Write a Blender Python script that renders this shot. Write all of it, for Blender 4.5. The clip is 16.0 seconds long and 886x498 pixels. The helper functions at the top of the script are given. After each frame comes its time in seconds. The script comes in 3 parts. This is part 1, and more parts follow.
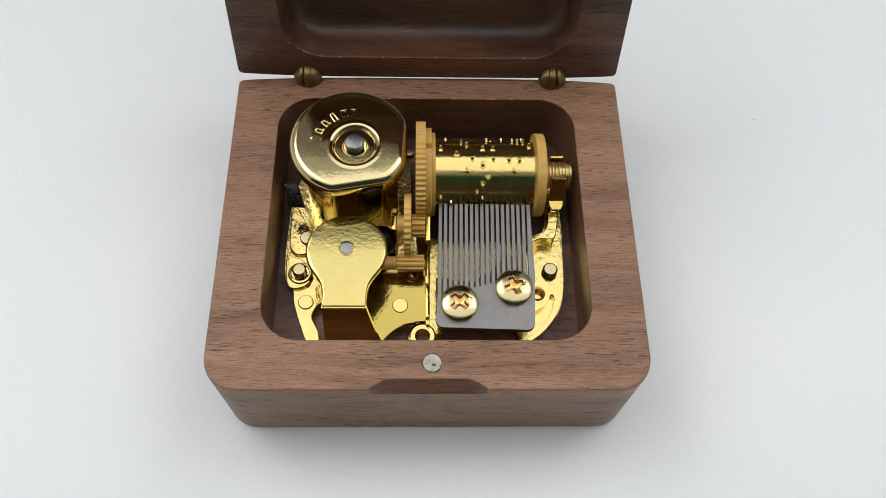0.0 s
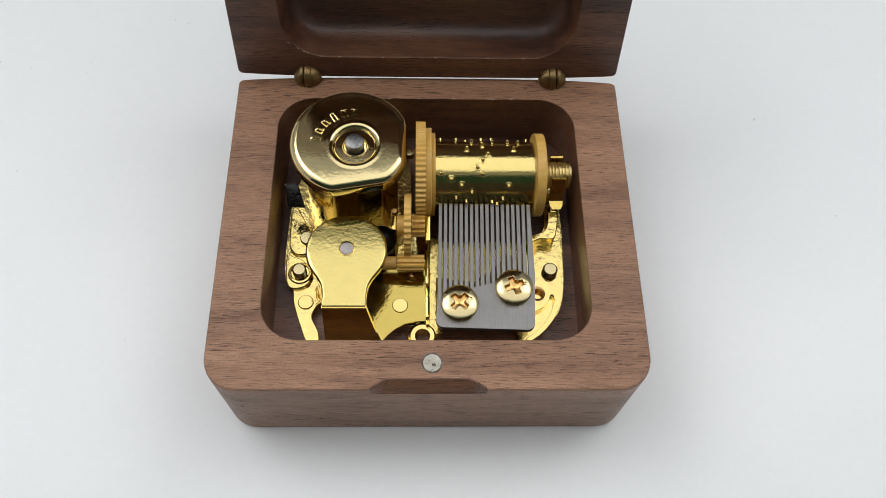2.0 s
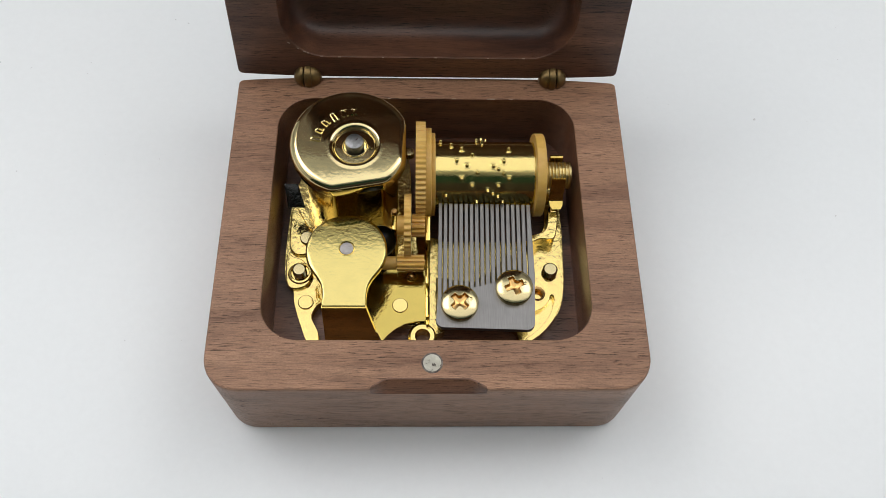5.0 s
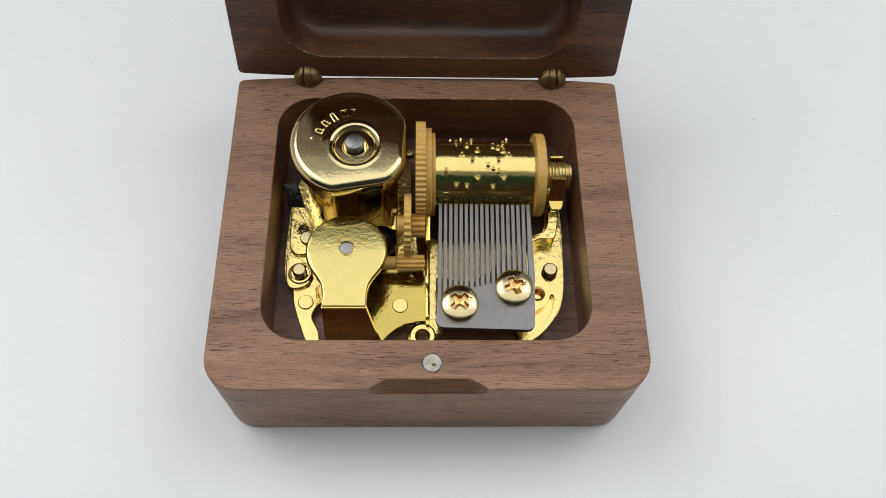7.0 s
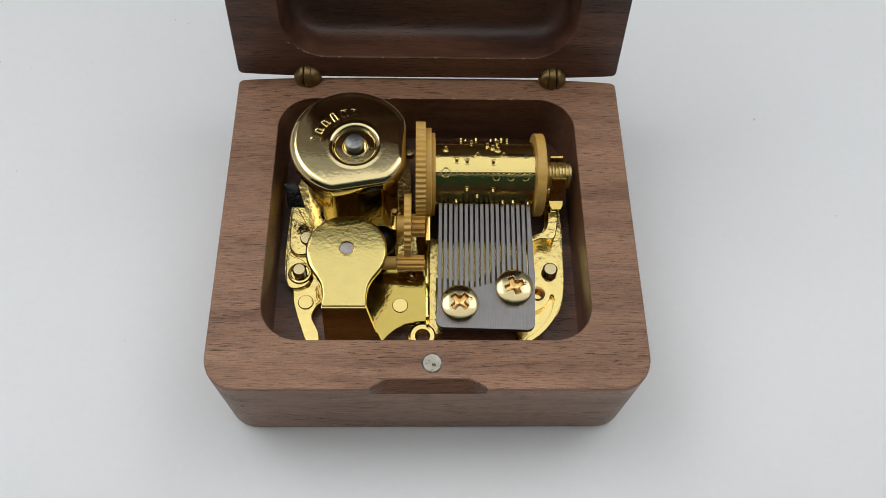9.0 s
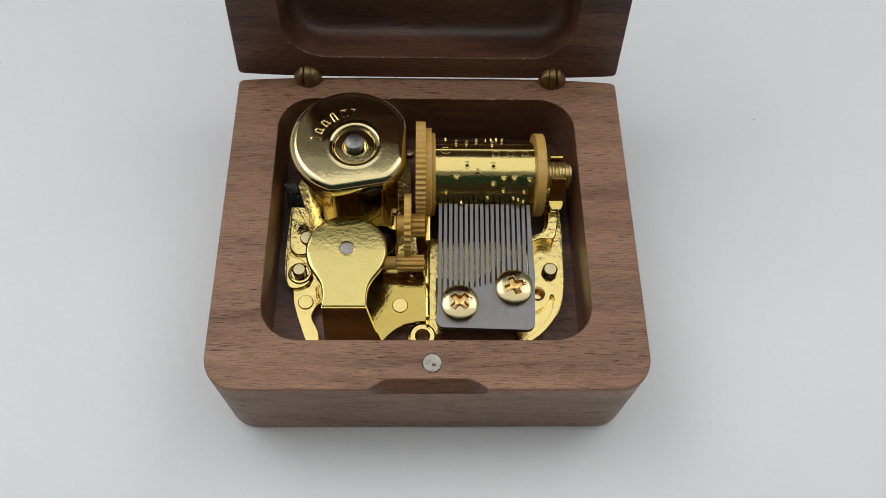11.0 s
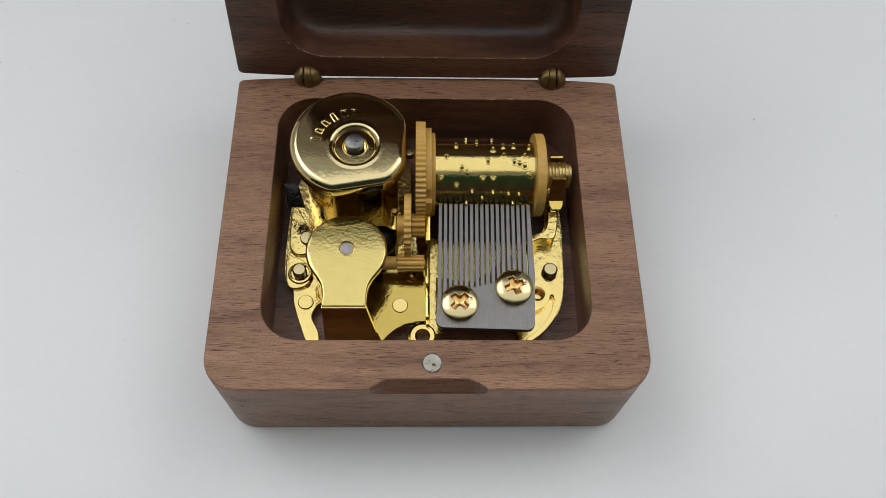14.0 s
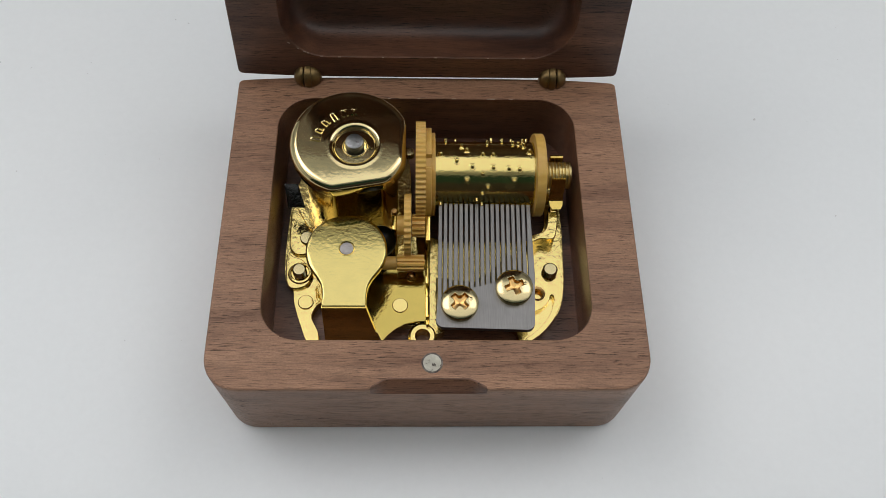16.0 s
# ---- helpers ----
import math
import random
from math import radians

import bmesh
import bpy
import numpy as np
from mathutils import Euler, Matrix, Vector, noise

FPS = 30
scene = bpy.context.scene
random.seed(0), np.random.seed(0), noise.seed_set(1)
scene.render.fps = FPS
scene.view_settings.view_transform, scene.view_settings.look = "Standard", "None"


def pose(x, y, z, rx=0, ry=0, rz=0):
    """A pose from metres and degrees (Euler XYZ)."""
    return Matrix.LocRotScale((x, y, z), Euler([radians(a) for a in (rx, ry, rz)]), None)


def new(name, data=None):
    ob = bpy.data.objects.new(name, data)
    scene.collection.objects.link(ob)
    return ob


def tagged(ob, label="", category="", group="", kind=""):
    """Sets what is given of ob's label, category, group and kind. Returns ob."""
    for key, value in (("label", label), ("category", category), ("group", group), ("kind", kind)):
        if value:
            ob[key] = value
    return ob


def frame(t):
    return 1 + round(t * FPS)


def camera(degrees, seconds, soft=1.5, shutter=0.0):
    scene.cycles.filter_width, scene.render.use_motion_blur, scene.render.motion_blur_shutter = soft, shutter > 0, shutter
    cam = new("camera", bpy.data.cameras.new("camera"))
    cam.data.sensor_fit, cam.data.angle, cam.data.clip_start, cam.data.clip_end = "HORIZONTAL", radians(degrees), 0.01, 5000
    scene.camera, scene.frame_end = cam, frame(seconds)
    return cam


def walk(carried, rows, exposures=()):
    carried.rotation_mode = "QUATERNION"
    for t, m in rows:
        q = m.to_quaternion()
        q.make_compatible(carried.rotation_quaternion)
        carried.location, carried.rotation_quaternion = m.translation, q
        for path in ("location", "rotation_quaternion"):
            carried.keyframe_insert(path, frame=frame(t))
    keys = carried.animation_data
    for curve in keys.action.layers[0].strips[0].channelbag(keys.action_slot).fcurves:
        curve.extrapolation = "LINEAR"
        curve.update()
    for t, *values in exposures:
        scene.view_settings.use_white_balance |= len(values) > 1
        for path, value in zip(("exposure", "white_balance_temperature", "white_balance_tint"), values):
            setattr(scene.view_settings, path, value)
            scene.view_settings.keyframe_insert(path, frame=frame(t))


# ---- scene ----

# All sizes below are in millimetres; part() turns them into metres.
MM = 0.001

# ---- camera: it stands still ----
cam = camera(56.68, 16.0, soft=0.78)
EYE = pose(-0.001714, -0.07803, 0.165234, 27.107, 0, -3.568) @ pose(0, 0, 0, 0, 0, 3.385)
walk(cam, [(0.0, EYE), (16.0, EYE)],
     exposures=[(0.0, 0.05), (7.6, 0.05), (8.4, 0.04), (9.0, -0.17), (9.6, -0.23), (11.3, -0.24), (16.0, -0.24)])

# ---- light: a broad luminous ceiling over the table, with a brighter panel on either side ----
world = bpy.data.worlds.new("room_air")
scene.world = world
world.use_nodes = True
world.node_tree.nodes["Background"].inputs[0].default_value = (0.02, 0.021, 0.022, 1)
world.node_tree.nodes["Background"].inputs[1].default_value = 1.0

lamp_data = bpy.data.lights.new("ceiling_light", "AREA")
lamp_data.shape, lamp_data.size, lamp_data.size_y = "RECTANGLE", 5.2, 1.81
lamp_data.energy = 29
lamp_data.color = (0.99, 0.995, 1.0)
ceiling_light = new("ceiling_light", lamp_data)
ceiling_light.matrix_basis = pose(0, 0.255, 1.92)
for side, x, y, watts in (("left", -1.2, 0.8, 12.0), ("right", 1.3, 0.95, 9.0)):
    panel_data = bpy.data.lights.new("ceiling_panel_" + side, "AREA")
    panel_data.shape, panel_data.size, panel_data.size_y = "RECTANGLE", 1.1, 1.3
    panel_data.energy = watts
    panel_data.color = (0.99, 0.995, 1.0)
    new("ceiling_panel_" + side, panel_data).matrix_basis = pose(x, y, 1.9)


# ---- materials ----
def mat(name, base, rough=0.5, metal=0.0, spec=0.5):
    m = bpy.data.materials.new(name)
    m.use_nodes = True
    b = m.node_tree.nodes["Principled BSDF"]
    b.inputs["Base Color"].default_value = (*base, 1)
    b.inputs["Roughness"].default_value = rough
    b.inputs["Metallic"].default_value = metal
    b.inputs["Specular IOR Level"].default_value = spec
    return m, m.node_tree, b


def node(nt, kind, **inputs):
    n = nt.nodes.new(kind)
    for key, value in inputs.items():
        n.inputs[key.replace("_", " ")].default_value = value
    return n


def coords(nt, scale, turn=(0, 0, 0)):
    tc = nt.nodes.new("ShaderNodeTexCoord")
    mp = node(nt, "ShaderNodeMapping", Scale=scale, Rotation=turn)
    nt.links.new(tc.outputs["Object"], mp.inputs["Vector"])
    return mp.outputs["Vector"]


def noise_tex(nt, vec, scale, detail=3.0, rough=0.5, distort=0.0):
    n = node(nt, "ShaderNodeTexNoise", Scale=scale, Detail=detail, Roughness=rough, Distortion=distort)
    nt.links.new(vec, n.inputs["Vector"])
    return n.outputs["Fac"]


def ramp(nt, fac, stops):
    r = nt.nodes.new("ShaderNodeValToRGB")
    els = r.color_ramp.elements
    while len(els) < len(stops):
        els.new(0.5)
    for e, (at, col) in zip(els, stops):
        e.position = at
        e.color = (*col, 1) if len(col) == 3 else col
    nt.links.new(fac, r.inputs["Fac"])
    return r.outputs["Color"]


def grey(v):
    return (v, v, v)


def mix(nt, fac, a, b, how="MIX"):
    m = nt.nodes.new("ShaderNodeMixRGB")
    m.blend_type = how
    for sock, val in zip(m.inputs, (fac, a, b)):
        if hasattr(val, "is_linked"):
            nt.links.new(val, sock)
        elif isinstance(val, tuple):
            sock.default_value = (*val, 1)
        else:
            sock.default_value = val
    return m.outputs["Color"]


def bump(nt, b, height, strength, dist):
    n = node(nt, "ShaderNodeBump", Strength=strength, Distance=dist)
    nt.links.new(height, n.inputs["Height"])
    nt.links.new(n.outputs["Normal"], b.inputs["Normal"])


def walnut(name, light, mid, dark, shift, gloss):
    m, nt, b = mat(name, mid, 0.4, 0, gloss)
    k = 1000.0
    # broad bands along the grain, fine fibres, and short dark pores
    tc = nt.nodes.new("ShaderNodeTexCoord")
    mp = node(nt, "ShaderNodeMapping", Location=shift, Scale=(k * 0.018, k * 0.16, k * 0.16))
    nt.links.new(tc.outputs["Object"], mp.inputs["Vector"])
    bands = noise_tex(nt, mp.outputs["Vector"], 1.0, 5.0, 0.55, 0.6)
    mp2 = node(nt, "ShaderNodeMapping", Location=shift, Scale=(k * 0.3, k * 8.0, k * 8.0))
    nt.links.new(tc.outputs["Object"], mp2.inputs["Vector"])
    fibre = noise_tex(nt, mp2.outputs["Vector"], 1.0, 4.0, 0.6)
    mp3 = node(nt, "ShaderNodeMapping", Location=shift, Rotation=(0, 0, 0.06), Scale=(k * 0.28, k * 8.0, k * 8.0))
    nt.links.new(tc.outputs["Object"], mp3.inputs["Vector"])
    pores = noise_tex(nt, mp3.outputs["Vector"], 1.0, 3.0, 0.62, 0.25)
    mp4 = node(nt, "ShaderNodeMapping", Location=shift, Scale=(k * 0.05, k * 0.08, k * 0.08))
    nt.links.new(tc.outputs["Object"], mp4.inputs["Vector"])
    patch = noise_tex(nt, mp4.outputs["Vector"], 1.0, 2.0)
    col = ramp(nt, bands, [(0.3, dark), (0.47, mid), (0.68, light)])
    col = mix(nt, 0.8, col, ramp(nt, fibre, [(0.3, grey(0.62)), (0.7, grey(1.24))]), "MULTIPLY")
    gate = mix(nt, 1.0, ramp(nt, pores, [(0.582, grey(0)), (0.615, grey(1.0))]),
               ramp(nt, patch, [(0.36, grey(0.55)), (0.58, grey(0.95))]), "MULTIPLY")
    # a few darker growth lines that wander along the grain, and a fine tooth from sanding
    mp5 = node(nt, "ShaderNodeMapping", Location=shift, Rotation=(0, 0, -0.12), Scale=(k * 0.012, k * 0.11, k * 0.11))
    nt.links.new(tc.outputs["Object"], mp5.inputs["Vector"])
    rings = noise_tex(nt, mp5.outputs["Vector"], 1.3, 3.0, 0.5, 0.3)
    line = ramp(nt, rings, [(0.0, grey(1)), (0.455, grey(1)), (0.47, grey(0.74)), (0.485, grey(1)), (0.57, grey(1)), (0.58, grey(0.8)), (0.6, grey(1))])
    col = mix(nt, 0.8, col, line, "MULTIPLY")
    tooth_mark = noise_tex(nt, coords(nt, (2600, 4200, 4200)), 1.0, 2.0, 0.6)
    col = mix(nt, 0.7, col, ramp(nt, tooth_mark, [(0.3, grey(0.8)), (0.7, grey(1.16))]), "MULTIPLY")
    col = mix(nt, gate, col, tuple(c * 0.14 for c in dark))
    nt.links.new(col, b.inputs["Base Color"])
    nt.links.new(mix(nt, gate, ramp(nt, fibre, [(0.2, grey(0.3)), (0.8, grey(0.42))]), grey(0.75)), b.inputs["Roughness"])
    bump(nt, b, mix(nt, 0.8, fibre, gate, "SUBTRACT"), 0.25, 0.00008)
    return m


WALNUT = walnut("walnut_wood", (0.43, 0.232, 0.136), (0.335, 0.174, 0.1), (0.215, 0.104, 0.058), (3.1, 0.4, 7.7), 0.36)
# routed faces: the shade of cavity and notch is put into this walnut
WALNUT_RECESS_SHADED = walnut("shaded_routed_walnut", (0.27, 0.13, 0.075), (0.185, 0.085, 0.048), (0.105, 0.046, 0.027), (1.3, 2.2, 4.7), 0.55)
# walnut of lid and cavity floor, with their shade in the colour
WALNUT_SHADED = walnut("walnut_wood_shaded", (0.22, 0.095, 0.051), (0.122, 0.051, 0.029), (0.044, 0.018, 0.012), (9.3, 5.2, 1.7), 0.6)


SPLINTER, nt, b = mat("pale_raw_wood", (0.5, 0.38, 0.28), 0.8)
n = noise_tex(nt, coords(nt, (1500, 5000, 5000)), 1.0, 2.0)
nt.links.new(ramp(nt, n, [(0.3, (0.38, 0.27, 0.19)), (0.7, (0.58, 0.46, 0.36))]), b.inputs["Base Color"])


def gold(name, base, rough, peel, scale, scuffs=0.0):
    m, nt, b = mat(name, base, rough, 1.0)
    v = coords(nt, (1000, 1000, 1000))
    n1 = noise_tex(nt, v, scale, 2.0, 0.5)
    n2 = noise_tex(nt, v, 0.35, 3.0, 0.6)
    n3 = noise_tex(nt, v, 7.0, 2.0, 0.6)
    rub = ramp(nt, n2, [(0.3, grey(rough * 0.7)), (0.75, grey(rough * 1.5))])
    height = n1
    if scuffs:
        # fine handling scratches in two directions
        a = noise_tex(nt, coords(nt, (320, 6500, 900), (0, 0, 0.7)), 1.0, 2.0, 0.5)
        c = noise_tex(nt, coords(nt, (6500, 420, 900), (0, 0, 0.25)), 1.0, 2.0, 0.5)
        marks = mix(nt, 1.0, ramp(nt, a, [(0.71, grey(0)), (0.77, grey(0.8))]), ramp(nt, c, [(0.72, grey(0)), (0.78, grey(0.8))]), "ADD")
        rub = mix(nt, marks, rub, grey(rough + scuffs))
        height = mix(nt, 0.35, n1, marks, "SUBTRACT")
    nt.links.new(rub, b.inputs["Roughness"])
    tint = ramp(nt, n2, [(0.3, tuple(c * 0.92 for c in base)), (0.7, base)])
    nt.links.new(mix(nt, 0.5, tint, ramp(nt, n3, [(0.62, grey(1)), (0.78, grey(0.7))]), "MULTIPLY"), b.inputs["Base Color"])
    bump(nt, b, height, peel, 0.0001)
    return m


GOLD = gold("gold_plated_steel", (0.7, 0.51, 0.14), 0.09, 0.2, 2.0)
GOLD_CAP = gold("pale_gold_plated_cap", (0.76, 0.63, 0.33), 0.07, 0.06, 1.5, 0.14)
GOLD_PEEL = gold("rippled_gold_plating", (0.7, 0.57, 0.21), 0.13, 0.4, 1.5)
GOLD_CAST = gold("gold_plated_casting", (0.84, 0.66, 0.25), 0.14, 0.85, 0.9)
GOLD_DRUM = gold("gold_plated_drum", (0.78, 0.62, 0.23), 0.12, 0.32, 2.2)
# rough casting under the comb, its gold darkened for shade between the teeth
GOLD_ROUGH_SHADED = gold("shaded_unpolished_gold_casting", (0.3, 0.215, 0.07), 0.42, 1.0, 3.0)
GOLD_SHEET = gold("thin_gold_sheet", (0.54, 0.41, 0.11), 0.12, 0.3, 1.8)
GOLD_SATIN = gold("satin_gold_bearing", (0.74, 0.6, 0.28), 0.34, 0.08, 2.0)
BRASS_SCREW = gold("pale_brass_screw", (0.6, 0.5, 0.27), 0.15, 0.06, 2.0)
RECESS_GOLD = gold("orange_brass_recess", (0.62, 0.38, 0.14), 0.25, 0.1, 2.0)
OLD_BRASS = gold("antique_brass", (0.26, 0.175, 0.075), 0.42, 0.15, 2.5)

# bare spring steel of the comb, lightly brushed along the teeth
STEEL, nt, b = mat("brushed_steel", (0.33, 0.32, 0.31), 0.4, 1.0)
fine = noise_tex(nt, coords(nt, (6000, 260, 6000)), 1.0, 3.0)
soft = noise_tex(nt, coords(nt, (500, 500, 500)), 1.0, 3.0)
nt.links.new(mix(nt, 0.5, ramp(nt, fine, [(0.3, (0.225, 0.215, 0.21)), (0.7, (0.27, 0.26, 0.252))]),
                 ramp(nt, soft, [(0.3, grey(0.85)), (0.7, grey(1.0))]), "MULTIPLY"), b.inputs["Base Color"])
bump(nt, b, fine, 0.04, 0.00003)

SHAFT, nt, b = mat("dull_zinc_shaft", (0.5, 0.5, 0.51), 0.38, 1.0)
n = noise_tex(nt, coords(nt, (1500, 1500, 1500)), 1.0, 4.0)
nt.links.new(ramp(nt, n, [(0.3, grey(0.17)), (0.7, grey(0.3))]), b.inputs["Base Color"])
bump(nt, b, n, 0.2, 0.00006)

PALE_AXLE, nt, b = mat("pale_grey_axle", (0.46, 0.43, 0.42), 0.5, 0.2)
n = noise_tex(nt, coords(nt, (1800, 1800, 1800)), 1.0, 3.0)
nt.links.new(ramp(nt, n, [(0.3, (0.36, 0.33, 0.32)), (0.7, (0.52, 0.48, 0.47))]), b.inputs["Base Color"])

PLASTIC, nt, b = mat("amber_nylon_plastic", (0.62, 0.37, 0.1), 0.38)
n = noise_tex(nt, coords(nt, (400, 900, 900)), 1.0, 3.0)
nt.links.new(ramp(nt, n, [(0.3, (0.68, 0.4, 0.09)), (0.7, (0.76, 0.48, 0.13))]), b.inputs["Base Color"])
b.inputs["Subsurface Weight"].default_value = 0.15
b.inputs["Subsurface Radius"].default_value = (0.001, 0.0006, 0.0002)
bump(nt, b, n, 0.06, 0.00005)

BLACK, nt, b = mat("black_glossy_tape", (0.012, 0.012, 0.012), 0.22, 0, 0.5)
n = noise_tex(nt, coords(nt, (1500, 1100, 1500)), 1.0, 3.0)
nt.links.new(ramp(nt, n, [(0.4, (0.004, 0.004, 0.004)), (0.75, (0.02, 0.018, 0.014))]), b.inputs["Base Color"])
bump(nt, b, n, 0.8, 0.0003)

BLUED, nt, b = mat("blued_steel", (0.035, 0.04, 0.055), 0.3, 1.0)
bump(nt, b, noise_tex(nt, coords(nt, (900, 900, 900)), 1.0, 3.0), 0.1, 0.00005)
MAGNET, nt, b = mat("chalky_white_magnet_face", (0.6, 0.58, 0.5), 0.7)
n = noise_tex(nt, coords(nt, (620, 620, 620)), 1.0, 4.0, 0.6)
nt.links.new(ramp(nt, n, [(0.385, (0.07, 0.055, 0.045)), (0.41, (0.48, 0.45, 0.37)), (0.7, (0.7, 0.67, 0.57))]), b.inputs["Base Color"])
bump(nt, b, n, 0.5, 0.0002)
GLUE, nt, b = mat("dark_glue_ring", (0.1, 0.075, 0.06), 0.6)
n = noise_tex(nt, coords(nt, (1200, 1200, 1200)), 1.0, 3.0)
nt.links.new(ramp(nt, n, [(0.35, (0.05, 0.035, 0.03)), (0.65, (0.22, 0.18, 0.15))]), b.inputs["Base Color"])

# satin white table with faint specks and smears
TABLE, nt, b = mat("satin_white_laminate", (0.86, 0.87, 0.88), 0.3, 0, 0.5)
v = coords(nt, (1, 1, 1))
smear = noise_tex(nt, v, 9.0, 3.0, 0.5)
speck = noise_tex(nt, v, 620.0, 1.0, 0.4)
col = ramp(nt, smear, [(0.3, (0.83, 0.85, 0.862)), (0.7, (0.885, 0.897, 0.904))])
grain = noise_tex(nt, v, 520.0, 4.0, 0.7)
col = mix(nt, 0.5, col, ramp(nt, grain, [(0.3, grey(0.955)), (0.7, grey(1.0))]), "MULTIPLY")
col = mix(nt, ramp(nt, speck, [(0.8, grey(0)), (0.83, grey(0.4))]), col, (0.36, 0.33, 0.31))
nt.links.new(col, b.inputs["Base Color"])
nt.links.new(ramp(nt, smear, [(0.3, grey(0.275)), (0.7, grey(0.295))]), b.inputs["Roughness"])
bump(nt, b, noise_tex(nt, v, 700.0, 3.0), 0.22, 0.0001)

PLASTER, nt, b = mat("white_wall_paint", (0.75, 0.75, 0.74), 0.8)
n = noise_tex(nt, coords(nt, (3, 3, 3)), 2.0, 4.0)
nt.links.new(ramp(nt, n, [(0.3, grey(0.7)), (0.7, grey(0.78))]), b.inputs["Base Color"])
# green of the unseen screen behind the viewer, met only in reflections
GREEN, nt, b = mat("dark_green_stand_in", (0.012, 0.04, 0.03), 0.85)
n = noise_tex(nt, coords(nt, (8, 2, 2)), 2.0, 4.0)
nt.links.new(ramp(nt, n, [(0.3, (0.006, 0.034, 0.025)), (0.7, (0.012, 0.062, 0.046))]), b.inputs["Base Color"])

# darker brown for the lower part of that unseen screen
BROWN, nt, b = mat("dark_brown_stand_in", (0.02, 0.014, 0.01), 0.6)
n = noise_tex(nt, coords(nt, (2, 8, 8)), 2.0, 4.0)
nt.links.new(ramp(nt, n, [(0.3, (0.014, 0.01, 0.008)), (0.7, (0.028, 0.019, 0.014))]), b.inputs["Base Color"])

# ---- mesh helpers ----
ORG = {}


def thing(name, at, label, category, group="", kind=""):
    ob = new(name)
    ob.location = Vector(at) * MM
    ob.empty_display_size = 0.005
    ORG[ob.name] = Vector(at)
    return tagged(ob, label, category, group, kind)


def part(name, bm, material, parent=None, label="", at=None, smooth=38):
    """One mesh object from a bmesh drawn in place, in millimetres; at: where its origin lies."""
    base = Vector((0, 0, 0)) if parent is None else ORG[parent.name]
    at = Vector(at) if at is not None else base.copy()
    bmesh.ops.recalc_face_normals(bm, faces=bm.faces[:])
    for v in bm.verts:
        v.co = (v.co - at) * MM
    me = bpy.data.meshes.new(name)
    bm.to_mesh(me)
    bm.free()
    if smooth:
        for f in me.polygons:
            f.use_smooth = True
        me.set_sharp_from_angle(angle=radians(smooth))
    me.materials.append(material)
    ob = new(name, me)
    if smooth and name not in ("pin", "comb_screw"):
        ob.modifiers.new("even_shading", "WEIGHTED_NORMAL").keep_sharp = True
    ob.location = (at - base) * MM
    ob.parent = parent
    ORG[ob.name] = at
    if label:
        ob["label"] = label
    return ob


def again(ob, name, at, turn=None):
    """Another object on the mesh of a part, under the same thing."""
    o = new(name, ob.data)
    o.parent = ob.parent
    o.location = (Vector(at) - ORG[ob.parent.name]) * MM
    if turn:
        o.rotation_euler = turn
    ORG[o.name] = Vector(at)
    return o


def bevel(bm, width, segments=2, angle=35):
    es = [e for e in bm.edges if len(e.link_faces) == 2 and e.calc_face_angle(0) > radians(angle)]
    bmesh.ops.bevel(bm, geom=es, offset=width, offset_type="OFFSET", segments=segments, affect="EDGES", profile=0.5, clamp_overlap=True)
    return bm


def block(x0, x1, y0, y1, z0, z1, w=0.0, into=None):
    bm = into or bmesh.new()
    vs = [bm.verts.new((x, y, z)) for z in (z0, z1) for y in (y0, y1) for x in (x0, x1)]
    for f in ((0, 1, 3, 2), (4, 5, 7, 6), (0, 1, 5, 4), (2, 3, 7, 6), (0, 2, 6, 4), (1, 3, 7, 5)):
        bm.faces.new([vs[i] for i in f])
    if w:
        bmesh.ops.recalc_face_normals(bm, faces=bm.faces[:])
        bevel(bm, w)
    return bm


def prism(pts, z0, z1, w=0.0, into=None):
    """An upright slab on an outline."""
    bm = into or bmesh.new()
    lo = [bm.verts.new((x, y, z0)) for x, y in pts]
    hi = [bm.verts.new((x, y, z1)) for x, y in pts]
    bm.faces.new(lo), bm.faces.new(hi)
    for i in range(len(pts)):
        j = (i + 1) % len(pts)
        bm.faces.new((lo[i], lo[j], hi[j], hi[i]))
    if w:
        bmesh.ops.recalc_face_normals(bm, faces=bm.faces[:])
        bevel(bm, w)
    return bm


def turned(profile, centre, axis="z", n=48, into=None, closed=True):
    """A body of revolution: profile of (radius, along the axis); closed: with faces over its ends."""
    bm = into or bmesh.new()
    c = Vector(centre)
    rings = []
    for r, h in profile:
        ring = []
        for k in range(n if r > 1e-6 else 1):
            a = 2 * math.pi * k / n
            p = {"z": (r * math.cos(a), r * math.sin(a), h), "x": (h, r * math.cos(a), r * math.sin(a)),
                 "y": (r * math.cos(a), h, r * math.sin(a))}[axis]
            ring.append(bm.verts.new(c + Vector(p)))
        rings.append(ring)
    for a, b2 in zip(rings, rings[1:]):
        for k in range(n):
            j = (k + 1) % n
            f = [a[k % len(a)], a[j % len(a)], b2[j % len(b2)], b2[k % len(b2)]]
            f = list(dict.fromkeys(f))
            if len(f) > 2:
                bm.faces.new(f)
    for ring in (rings[0], rings[-1]):
        if closed and len(ring) > 2:
            bm.faces.new(ring)
    return bm


